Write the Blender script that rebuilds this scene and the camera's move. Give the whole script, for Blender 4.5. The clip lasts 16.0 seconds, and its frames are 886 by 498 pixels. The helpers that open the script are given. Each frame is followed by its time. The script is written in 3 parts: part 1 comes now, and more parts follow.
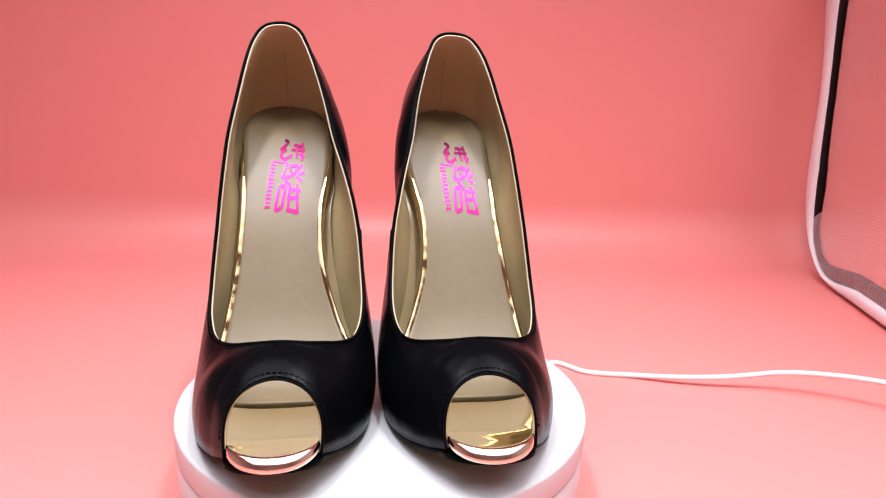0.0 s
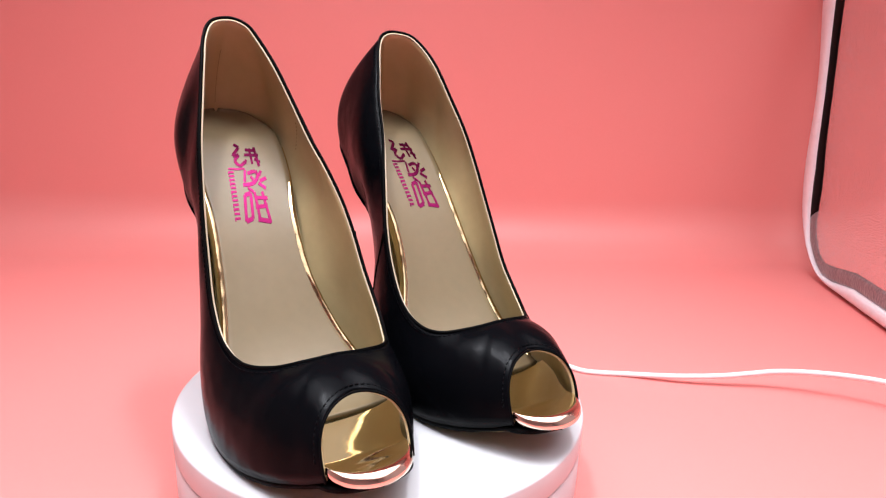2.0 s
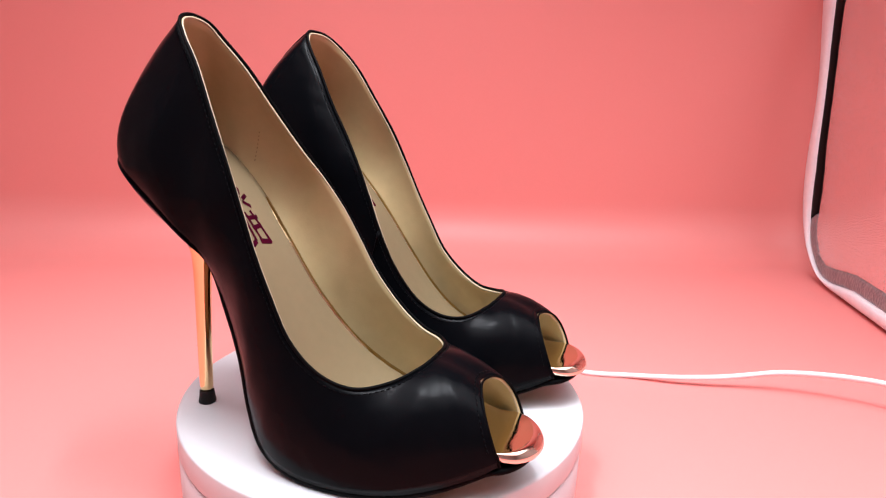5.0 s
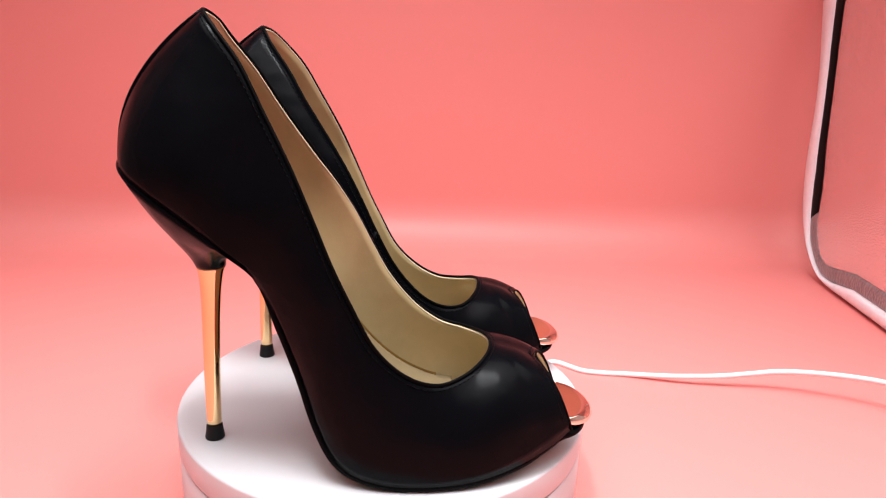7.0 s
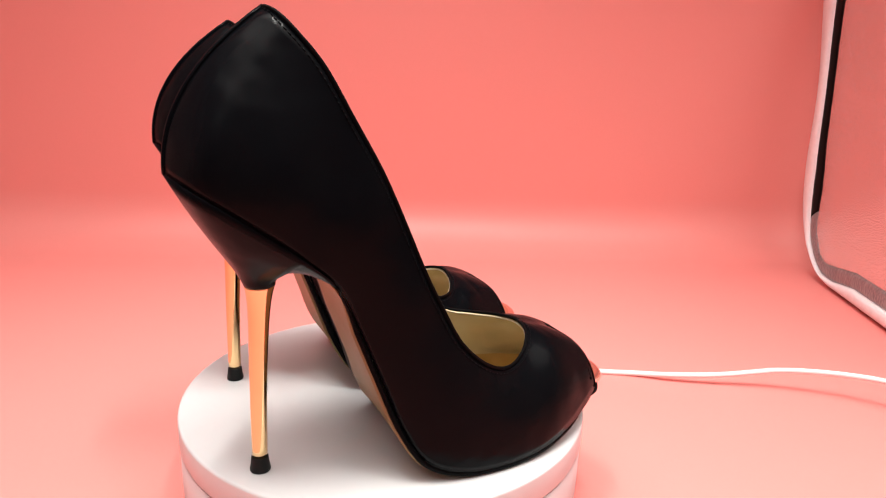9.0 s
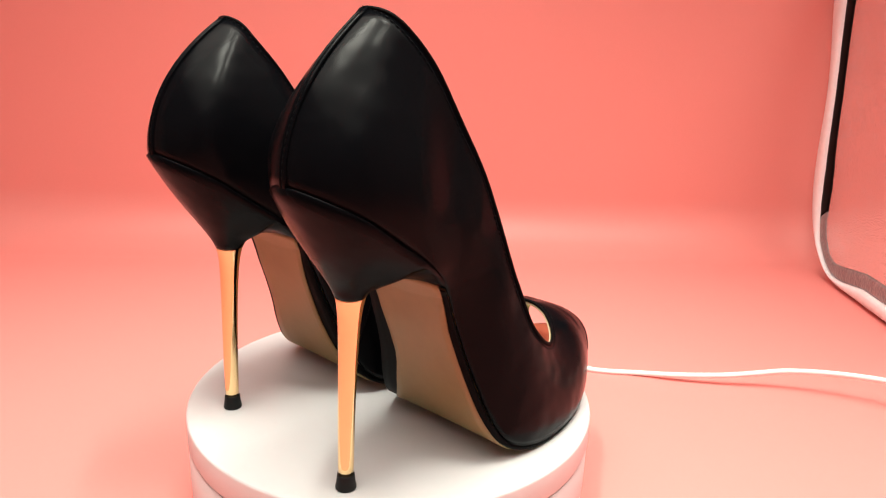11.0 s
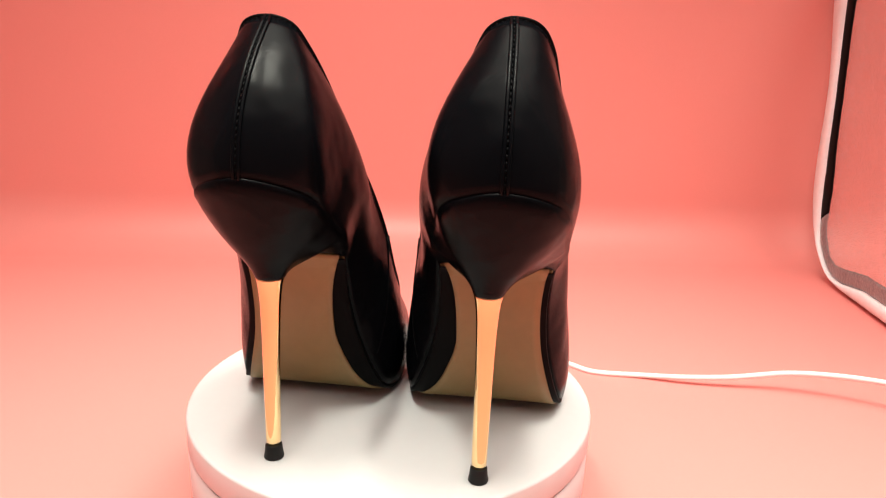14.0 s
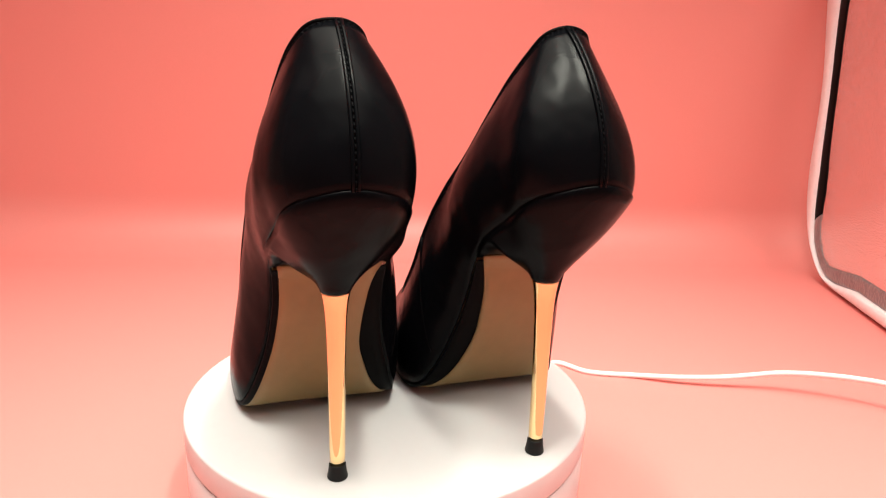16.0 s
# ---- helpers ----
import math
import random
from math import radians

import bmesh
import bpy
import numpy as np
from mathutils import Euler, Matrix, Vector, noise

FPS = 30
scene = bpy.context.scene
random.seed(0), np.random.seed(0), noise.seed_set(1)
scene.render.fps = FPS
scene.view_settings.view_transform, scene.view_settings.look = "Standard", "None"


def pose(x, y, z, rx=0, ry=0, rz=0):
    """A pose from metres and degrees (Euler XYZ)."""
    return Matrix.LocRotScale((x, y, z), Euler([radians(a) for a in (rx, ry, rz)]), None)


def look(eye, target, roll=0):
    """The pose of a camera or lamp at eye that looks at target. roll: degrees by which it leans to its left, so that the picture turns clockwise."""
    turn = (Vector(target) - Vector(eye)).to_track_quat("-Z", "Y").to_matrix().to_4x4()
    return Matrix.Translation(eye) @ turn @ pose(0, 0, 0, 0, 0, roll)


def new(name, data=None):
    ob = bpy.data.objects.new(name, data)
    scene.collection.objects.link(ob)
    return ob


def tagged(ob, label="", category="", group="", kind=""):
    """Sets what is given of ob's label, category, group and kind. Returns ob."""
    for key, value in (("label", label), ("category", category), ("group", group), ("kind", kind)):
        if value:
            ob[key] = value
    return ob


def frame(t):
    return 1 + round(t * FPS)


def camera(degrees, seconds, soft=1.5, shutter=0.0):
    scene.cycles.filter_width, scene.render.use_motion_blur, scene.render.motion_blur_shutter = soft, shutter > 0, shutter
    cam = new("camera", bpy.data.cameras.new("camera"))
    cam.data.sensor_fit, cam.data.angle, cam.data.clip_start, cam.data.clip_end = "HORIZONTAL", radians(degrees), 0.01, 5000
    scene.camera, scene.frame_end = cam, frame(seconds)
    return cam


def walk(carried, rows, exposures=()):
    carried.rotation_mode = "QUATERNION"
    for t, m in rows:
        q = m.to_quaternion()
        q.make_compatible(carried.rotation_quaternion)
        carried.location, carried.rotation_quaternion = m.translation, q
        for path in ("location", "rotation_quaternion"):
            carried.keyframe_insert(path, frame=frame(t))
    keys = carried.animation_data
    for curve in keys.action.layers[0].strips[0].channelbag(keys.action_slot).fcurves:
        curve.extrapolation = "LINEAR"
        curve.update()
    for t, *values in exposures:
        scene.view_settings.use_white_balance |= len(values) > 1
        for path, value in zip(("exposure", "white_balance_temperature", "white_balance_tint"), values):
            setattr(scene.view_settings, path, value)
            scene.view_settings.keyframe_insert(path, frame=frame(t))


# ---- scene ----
# ---- camera: nearly still, held by hand before a small turntable ----
TABLE = 0.05                       # height of the turntable's top over the backdrop's floor
FOV = 66.8
cam = camera(FOV, 16.0, soft=1.2)


def held(yaw, pitch, back):
    """The camera's pose: degrees of pan and tilt from its rest, millimetres drawn back."""
    a, b = radians(-4.654 + yaw), radians(-15.465 + pitch)
    ahead = Vector((-math.sin(a) * math.cos(b), math.cos(a) * math.cos(b), math.sin(b)))
    eye = Vector((0, -0.3159, 0.163 + TABLE)) - ahead * back / 1000
    return look(eye, eye + ahead, 2.145)


walk(cam, [(t, held(a, b, c)) for t, a, b, c in (
    (0, -.21, .04, -4.06), (0.5, -.36, .0, -4.0), (1, -.35, -.13, -4.0), (1.5, -.36, -.08, -4.0), (2, -.41, .0, -3.2),
    (2.5, -.42, -.03, -2.7), (3, -.38, .05, -1.8), (3.5, -.38, .14, -1.0), (4, -.25, .15, -.2), (6.5, -.29, .12, .3),
    (7, -.25, .07, .7), (7.5, -.08, -.05, .6), (8, -.07, -.14, .6), (8.5, -.1, -.1, 1.0), (9, -.24, -.04, 1.0),
    (11.5, .52, -.17, 1.7), (12, .56, -.19, 1.4), (12.5, .68, -.02, 1.7), (13, .58, .09, 1.5), (13.5, .5, .1, 1.4),
    (14, .44, .03, 1.3), (14.5, .36, -.03, 1.7), (15, .25, -.01, 2.5), (15.5, .18, .12, 3.1), (16, .1, .14, 3.2))],
    exposures=[(0, -0.08, 5950, 11), (4, -0.05, 5950, 11), (7, -0.01, 6150, 9), (9, 0.0, 6650, 6), (11.5, 0.1, 7050, 1), (16, 0.12, 7050, 1)])

# ---- light: two lamps in the roof of a small photo tent, a dim room round it ----
world = bpy.data.worlds.new("room_air")
scene.world = world
world.use_nodes = True
world.node_tree.nodes["Background"].inputs[0].default_value = (0.9, 0.95, 1.0, 1)
world.node_tree.nodes["Background"].inputs[1].default_value = 0.3


def lamp(name, eye, target, w, h, watts, colour):
    data = bpy.data.lights.new(name, "AREA")
    data.spread = radians(108)
    data.shape, data.size, data.size_y, data.energy, data.color = "RECTANGLE", w, h, watts, colour
    ob = new(name, data)
    ob.matrix_world = look(eye, target)
    return ob


lamp("tent_diffuser", (0.16, -0.26, 0.90), (0.16, -0.26, 0.0), 1.5, 0.95, 8.7, (1.0, 0.98, 0.97))
for x in (-0.12, 0.12):
    lamp("tent_lamp", (x, -0.16, 0.86), (x * 0.8, -0.02, 0.0), 0.04, 0.22, 1.4, (1.0, 0.98, 0.96))


# ---- materials ----
def material(name, base, rough=0.5, metal=0.0, scale=200.0, vary=0.08, bump=0.0, bump_scale=800.0, coat=0.0, spec=0.5, stain=0.0, stain_scale=9.0, tint=None, dents=0.0):
    """A surface with fine grain, broad stains and a slight relief; scales are per metre."""
    m = bpy.data.materials.new(name)
    m.use_nodes = True
    nt = m.node_tree
    b = nt.nodes["Principled BSDF"]
    b.inputs["Metallic"].default_value = metal
    b.inputs["Specular IOR Level"].default_value = spec
    b.inputs["Coat Weight"].default_value = coat
    co = nt.nodes.new("ShaderNodeTexCoord")

    def grain(s, detail):
        n = nt.nodes.new("ShaderNodeTexNoise")
        n.inputs["Scale"].default_value, n.inputs["Detail"].default_value = s, detail
        nt.links.new(co.outputs["Object"], n.inputs["Vector"])
        return n

    fine, broad = grain(scale, 4), grain(stain_scale, 3)
    mix = nt.nodes.new("ShaderNodeMix")
    mix.data_type = "RGBA"
    mix.inputs["A"].default_value = (*[c * (1 - vary) for c in base], 1)
    mix.inputs["B"].default_value = (*[min(1, c * (1 + vary)) for c in base], 1)
    nt.links.new(fine.outputs["Fac"], mix.inputs["Factor"])
    mix2 = nt.nodes.new("ShaderNodeMix")
    mix2.data_type = "RGBA"
    ramp = nt.nodes.new("ShaderNodeMapRange")
    ramp.inputs["From Min"].default_value, ramp.inputs["From Max"].default_value = 0.4, 0.75
    ramp.inputs["To Max"].default_value = stain
    nt.links.new(broad.outputs["Fac"], ramp.inputs["Value"])
    nt.links.new(ramp.outputs["Result"], mix2.inputs["Factor"])
    nt.links.new(mix.outputs["Result"], mix2.inputs["A"])
    mix2.inputs["B"].default_value = (*(tint or [c * 0.7 for c in base]), 1)
    nt.links.new(mix2.outputs["Result"], b.inputs["Base Color"])
    r = nt.nodes.new("ShaderNodeMapRange")
    r.inputs["To Min"].default_value, r.inputs["To Max"].default_value = rough * 0.85, min(1, rough * 1.15)
    nt.links.new(broad.outputs["Fac"], r.inputs["Value"])
    nt.links.new(r.outputs["Result"], b.inputs["Roughness"])
    if bump:
        bn = nt.nodes.new("ShaderNodeBump")
        bn.inputs["Strength"].default_value, bn.inputs["Distance"].default_value = bump, 0.001
        tex = nt.nodes.new("ShaderNodeTexVoronoi")
        tex.inputs["Scale"].default_value = bump_scale
        nt.links.new(co.outputs["Object"], tex.inputs["Vector"])
        nt.links.new(tex.outputs["Distance"], bn.inputs["Height"])
        if dents:
            soft = nt.nodes.new("ShaderNodeBump")
            soft.inputs["Strength"].default_value, soft.inputs["Distance"].default_value = dents, 0.004
            nt.links.new(grain(38, 2).outputs["Fac"], soft.inputs["Height"])
            nt.links.new(soft.outputs["Normal"], bn.inputs["Normal"])
        nt.links.new(bn.outputs["Normal"], b.inputs["Normal"])
    return m


LEATHER = material("black_leather", (0.0022, 0.0024, 0.0032), 0.23, bump=0.05, bump_scale=2400, stain=0.3, stain_scale=25, spec=0.05, dents=0.42)
EDGE = material("black_edge", (0.002, 0.002, 0.0022), 0.55, spec=0.04)
THREAD = material("black_thread", (0.0015, 0.0015, 0.002), 0.45, spec=0.05)
LINING = material("beige_lining", (0.49, 0.39, 0.205), 0.31, bump=0.04, bump_scale=1200, stain=0.25, stain_scale=30, dents=0.26)
PIPING = material("cream_lining_edge", (0.48, 0.40, 0.28), 0.5)
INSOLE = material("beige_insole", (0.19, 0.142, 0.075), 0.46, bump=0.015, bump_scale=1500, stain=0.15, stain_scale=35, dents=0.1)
GOLD = material("polished_gold", (1.0, 0.70, 0.37), 0.07, metal=1.0, vary=0.02, stain=0.1, stain_scale=60)
CAPGOLD = material("mirror_gold_foil", (0.80, 0.65, 0.41), 0.08, metal=1.0, vary=0.02, stain=0.15, stain_scale=60, bump=0.01, dents=0.035)
CAP = material("rose_gold_metal", (0.93, 0.77, 0.62), 0.09, metal=1.0, vary=0.02, stain=0.1, stain_scale=60, bump=0.01, dents=0.12)
TRIM = material("dull_gold_edge", (0.62, 0.49, 0.27), 0.12, metal=1.0, stain=0.6, stain_scale=60, bump=0.02, dents=0.9)
FOIL = material("magenta_foil", (0.17, 0.006, 0.06), 0.25, metal=0.9, vary=0.2, scale=900)
TAN = material("tan_outsole", (0.225, 0.162, 0.06), 0.5, bump=0.05, bump_scale=2000, stain=0.3, stain_scale=40)
RUBBER = material("black_rubber", (0.008, 0.008, 0.008), 0.5, spec=0.2)
PLASTIC = material("white_plastic", (0.585, 0.585, 0.595), 0.45, vary=0.015, stain=0.06, stain_scale=14)
PINK = material("salmon_backdrop", (0.80, 0.262, 0.238), 0.44, vary=0.02, scale=500, stain=0.1, stain_scale=3, spec=0.5, tint=(0.76, 0.238, 0.218))
CABLE = material("white_cable", (0.82, 0.80, 0.80), 0.4, vary=0.02)
SILVER = material("pebbled_silver_foil", (0.93, 0.93, 0.94), 0.25, metal=1.0, bump=0.5, bump_scale=520, stain=0.12, stain_scale=14)
FOLD = material("wrinkled_silver", (0.33, 0.33, 0.34), 0.34, metal=0.5, bump=1.0, bump_scale=300, stain=0.7, stain_scale=45, vary=0.3)
PADDING = material("white_padding", (0.90, 0.88, 0.90), 0.5)
# black stands for the dark mirrored in the panel's silver edge; the piping shares it
REFLECTION_PIPING = material("black_reflection_and_piping", (0.004, 0.004, 0.004), 0.6, spec=0.06)
WALLS = material("tent_cloth", (0.62, 0.61, 0.61), 0.8, stain=0.1, stain_scale=4)


# ---- building helpers ----
def smooth(bm):
    for f in bm.faces:
        f.smooth = True
    return bm


def part(name, bm, mat, parent=None, label=""):
    me = bpy.data.meshes.new(name)
    bmesh.ops.recalc_face_normals(bm, faces=bm.faces)
    bm.to_mesh(me)
    bm.free()
    me.materials.append(mat)
    ob = new(name, me)
    if parent:
        ob.parent = parent
    return tagged(ob, label)


def spline(rows, n):
    """A smooth curve through the rows, n steps from each to the next."""
    p = np.array(rows, float)
    q = np.vstack([2 * p[0] - p[1], p, 2 * p[-1] - p[-2]])
    out = []
    for i in range(1, len(q) - 2):
        for k in range(n):
            u = k / n
            out.append(0.5 * (2 * q[i] + (q[i + 1] - q[i - 1]) * u + (2 * q[i - 1] - 5 * q[i] + 4 * q[i + 1] - q[i + 2]) * u * u
                              + (3 * q[i] - q[i - 1] - 3 * q[i + 1] + q[i + 2]) * u ** 3))
    out.append(p[-1])
    return np.array(out)


def grid(bm, pts, close=False):
    """Quads over an array of rows of points; returns the vertices."""
    vs = [[bm.verts.new(p) for p in row] for row in pts]
    n = len(vs)
    for i in range(n if close else n - 1):
        a, b = vs[i], vs[(i + 1) % n]
        for j in range(len(a) - 1):
            bm.faces.new((a[j], a[j + 1], b[j + 1], b[j]))
    return vs


def tube(bm, pts, r, sides=8, closed=False):
    pts = [Vector(p) for p in pts]
    n, rings, up = len(pts), [], None
    for i, p in enumerate(pts):
        d = (pts[(i + 1) % n] - pts[i - 1]) if closed else (pts[min(i + 1, n - 1)] - pts[max(i - 1, 0)])
        d.normalize()
        if up is None:
            up = d.orthogonal()
        up = (up - d * up.dot(d)).normalized()
        w = d.cross(up)
        rr = r[i] if hasattr(r, "__len__") else r
        rings.append([bm.verts.new(p + (up * math.cos(k * math.tau / sides) + w * math.sin(k * math.tau / sides)) * rr) for k in range(sides)])
    for i in range(n if closed else n - 1):
        a, b = rings[i], rings[(i + 1) % n]
        for k in range(sides):
            bm.faces.new((a[k], a[(k + 1) % sides], b[(k + 1) % sides], b[k]))
    if not closed:
        bm.faces.new(rings[0])
        bm.faces.new(rings[-1])
    return bm


def lathe(profile, n=48):
    bm = bmesh.new()
    rings = [[bm.verts.new((r * math.cos(k * math.tau / n), r * math.sin(k * math.tau / n), z)) for k in range(n)] for r, z in profile]
    for a, b in zip(rings, rings[1:]):
        for k in range(n):
            bm.faces.new((a[k], a[(k + 1) % n], b[(k + 1) % n], b[k]))
    bm.faces.new(rings[0])
    bm.faces.new(rings[-1])
    return smooth(bm)


def sharp_by_angle(ob, degrees):
    ob.data.set_sharp_from_angle(angle=radians(degrees))
    return ob


# ---- backdrop and tent ----
def backdrop():
    bm = bmesh.new()
    y0, radius = 0.39, 0.065
    prof = [(-0.75, 0.0), (-0.4, 0.0), (0.0, 0.0), (0.2, 0.0)]
    prof += [(y0 + radius * math.sin(a), radius - radius * math.cos(a)) for a in np.linspace(0, math.pi / 2, 17)]
    prof += [(y0 + radius + 0.06 * (z - radius), z) for z in (0.12, 0.2, 0.3, 0.5, 0.7, 0.88)]
    xs = np.linspace(-0.85, 0.85, 40)
    grid(bm, [[(x, y, z) for x in xs] for y, z in prof])
    for v in list(bm.verts):
        v.co.y += 0.002 * noise.noise(v.co * 4) * (v.co.z > 0.02)
    smooth(bm)
    ob = part("backdrop", bm, PINK)
    solid = ob.modifiers.new("thickness", "SOLIDIFY")
    solid.thickness, solid.offset = 0.0008, 0.0
    tagged(ob, "seamless salmon pink paper sweep of floor and wall", "backdrop", kind="structure")


def tent_side(name, corners):
    bm = bmesh.new()
    bm.faces.new([bm.verts.new(c) for c in corners])
    bm.normal_update()
    ex = bmesh.ops.extrude_face_region(bm, geom=bm.faces[:])
    mid = Vector((0, 0, 0.4))
    face = bm.faces[:][0]
    bm.normal_update()
    out = (face.calc_center_median() - mid).normalized()
    axis = max(range(3), key=lambda k: abs(face.normal[k]))
    push = Vector([0.01 * (1 if out[k] > 0 else -1) if k == axis else 0 for k in range(3)])
    for v in [g for g in ex["geom"] if isinstance(g, bmesh.types.BMVert)]:
        v.co += push
    tagged(part(name, bm, WALLS), "plain white cloth wall that closes the studio", "wall", kind="structure")


backdrop()
X0, X1, Y0, Y1, Z0, Z1 = -0.9, 0.9, -1.3, 0.62, -0.02, 0.95
tent_side("wall_west", [(X0, Y0, Z0), (X0, Y1, Z0), (X0, Y1, Z1), (X0, Y0, Z1)])
tent_side("wall_east", [(X1, Y0, Z0), (X1, Y1, Z0), (X1, Y1, Z1), (X1, Y0, Z1)])
tent_side("wall_north", [(X0, Y1, Z0), (X1, Y1, Z0), (X1, Y1, Z1), (X0, Y1, Z1)])
tent_side("wall_south", [(X0, Y0, Z0), (X1, Y0, Z0), (X1, Y0, Z1), (X0, Y0, Z1)])
tent_side("ceiling", [(X0, Y0, Z1), (X1, Y0, Z1), (X1, Y1, Z1), (X0, Y1, Z1)])
tent_side("floor", [(X0, Y0, Z0), (X1, Y0, Z0), (X1, Y1, Z0), (X0, Y1, Z0)])


# ---- the silver panel that stands beside the sweep ----
def silver_panel():
    root = tagged(new("reflector_panel"), "silver pebbled reflector panel with white padded rim and silver edge coloured black as its reflection", "reflector")
    root.matrix_world = Matrix(((-0.195, 0.981, 0, 0.466), (-0.981, -0.195, 0, 0.332), (0, 0, 1, 0.0), (0, 0, 0, 1))) @ pose(0.009, 0, 0)
    outer = spline([(0.36, 0.003), (0.2, 0.003), (0.11, 0.003), (0.06, 0.003), (0.0143, 0.004), (-0.0105, 0.0075), (-0.031, 0.0155), (-0.0546, 0.0314), (-0.0742, 0.051),
                    (-0.089, 0.080), (-0.0965, 0.111), (-0.0985, 0.143), (-0.0992, 0.175), (-0.1025, 0.206), (-0.1106, 0.237), (-0.1212, 0.267), (-0.1318, 0.298), (-0.148, 0.345)], 5)
    n = len(outer)
    tang = np.gradient(outer, axis=0)
    tang /= np.linalg.norm(tang, axis=1)[:, None]
    inward = np.stack([tang[:, 1], -tang[:, 0]], 1)
    inward *= np.where((inward @ np.array([1.0, 0.35]))[:, None] < 0, -1, 1)
    f = np.linspace(0, 17, n)
    white = np.interp(f, range(18), [0.014, 0.014, 0.014, 0.014, 0.006, 0.003, 0.003, 0.005, 0.015, 0.022, 0.025, 0.022, 0.019, 0.018, 0.021, 0.027, 0.033, 0.038])
    black = np.interp(f, range(18), [0.016, 0.016, 0.016, 0.016, 0.016, 0.014, 0.013, 0.018, 0.021, 0.024, 0.022, 0.02, 0.019, 0.019, 0.02, 0.022, 0.025, 0.027])
    corner = int(n * 8.1 / 17)

    def strip(d0, d1, puff, base, m=7, span=(0, None)):
        bm = bmesh.new()
        rows = []
        for i in range(n)[span[0]:span[1]]:
            row = []
            for k in range(m):
                u = k / (m - 1)
                p = outer[i] + inward[i] * (d0[i] + (d1[i] - d0[i]) * u)
                row.append((p[0], p[1], base + puff * math.sqrt(max(0, 1 - (2 * u - 1) ** 2))))
            rows.append([(p[0], -p[2], p[1]) for p in row])
        vs = grid(bm, rows)
        ex = bmesh.ops.extrude_edge_only(bm, edges=[e for e in bm.edges if e.is_boundary])
        for v in [g for g in ex["geom"] if isinstance(g, bmesh.types.BMVert)]:
            v.co.y = 0.006
        return smooth(bm)

    zero = np.zeros(n)
    # local y points away from the face, towards the right of the scene
    part("rim", strip(zero, white, 0.004, 0.004), PADDING, root, "white padded rim")
    # the panel's silver side edge, its dark reflection put into the colour
    part("band", strip(white, white + black, 0.001, 0.004, 5, (corner, None)), REFLECTION_PIPING, root, "silver edge coloured black for the dark it reflects")
    part("piping", smooth(tube(bmesh.new(), [(p[0], 0.002, p[1]) for p in outer], 0.0016, 8)), REFLECTION_PIPING, root, "thin dark piping")
    part("fold", strip(white, white + black, 0.002, 0.0035, 9, (0, corner + 1)), FOLD, root, "puckered silver fold")
    edge = outer + inward * (white + black)[:, None]
    bm = bmesh.new()
    rows = []
    for k in range(40):
        u = k / 39
        row = []
        for i in range(n):
            a, z = edge[i] * (1 - u) + np.array([0.36, 0.345]) * u
            row.append((a, -0.004 - 0.003 * u + 0.0008 * min(1, 6 * u) * noise.noise(Vector((a * 14, z * 14, 3))), z))
        rows.append(row)
    grid(bm, rows)
    bmesh.ops.remove_doubles(bm, verts=bm.verts, dist=0.0004)
    part("face", smooth(bm), SILVER, root, "pebbled silver foil")
    bm = bmesh.new()
    rows = [[(p[0], 0.0065, p[1]) for p in outer * (1 - u) + np.array([0.36, 0.345]) * u] for u in np.linspace(0, 1, 6)]
    grid(bm, rows)
    bmesh.ops.remove_doubles(bm, verts=bm.verts, dist=0.0004)
    part("backing", smooth(bm), PADDING, root)


silver_panel()


# ---- turntable ----
def turntable():
    root = tagged(new("turntable"), "round white plastic display turntable with a rotating top", "turntable")
    t = TABLE
    lip = 0.0138                        # height of the rotating plate's side
    base = lathe([(0.02, 0.002), (0.095, 0.002), (0.0985, 0.004), (0.1, 0.008), (0.1003, 0.02), (0.1003, t - lip - 0.0014), (0.0998, t - lip - 0.0007), (0.02, t - lip - 0.0007)], 128)
    sharp_by_angle(part("base", base, PLASTIC, root), 40)
    top = lathe([(0.02, -lip), (0.0998, -lip), (0.1003, 0.0006 - lip), (0.1006, 0.0014 - lip), (0.1006, -0.0012), (0.1004, -0.0005), (0.0998, -0.0001), (0.0985, 0.0), (0.07, 0.0), (0.02, 0.0)], 128)
    platter = part("platter", top, PLASTIC, root, "flat white rotating plate")
    sharp_by_angle(platter, 50)
    for k in range(4):
        a = math.tau * k / 4 + 0.6
        part("foot_pad", lathe([(0.004, 0), (0.007, 0), (0.0068, 0.003), (0.004, 0.003)], 16), RUBBER, root).location = (0.08 * math.cos(a), 0.08 * math.sin(a), 0)
    socket = bmesh.new()
    bmesh.ops.create_cube(socket, size=1, matrix=pose(0.0785, 0.0625, 0.012, 0, 0, 38) @ Matrix.Diagonal((0.012, 0.014, 0.009, 1)))
    bmesh.ops.bevel(socket, geom=socket.edges[:], offset=0.0015, segments=2, affect="EDGES")
    part("plug", smooth(socket), PLASTIC, root)
    platter.matrix_basis = pose(0, 0, t)
    return platter


platter = turntable()


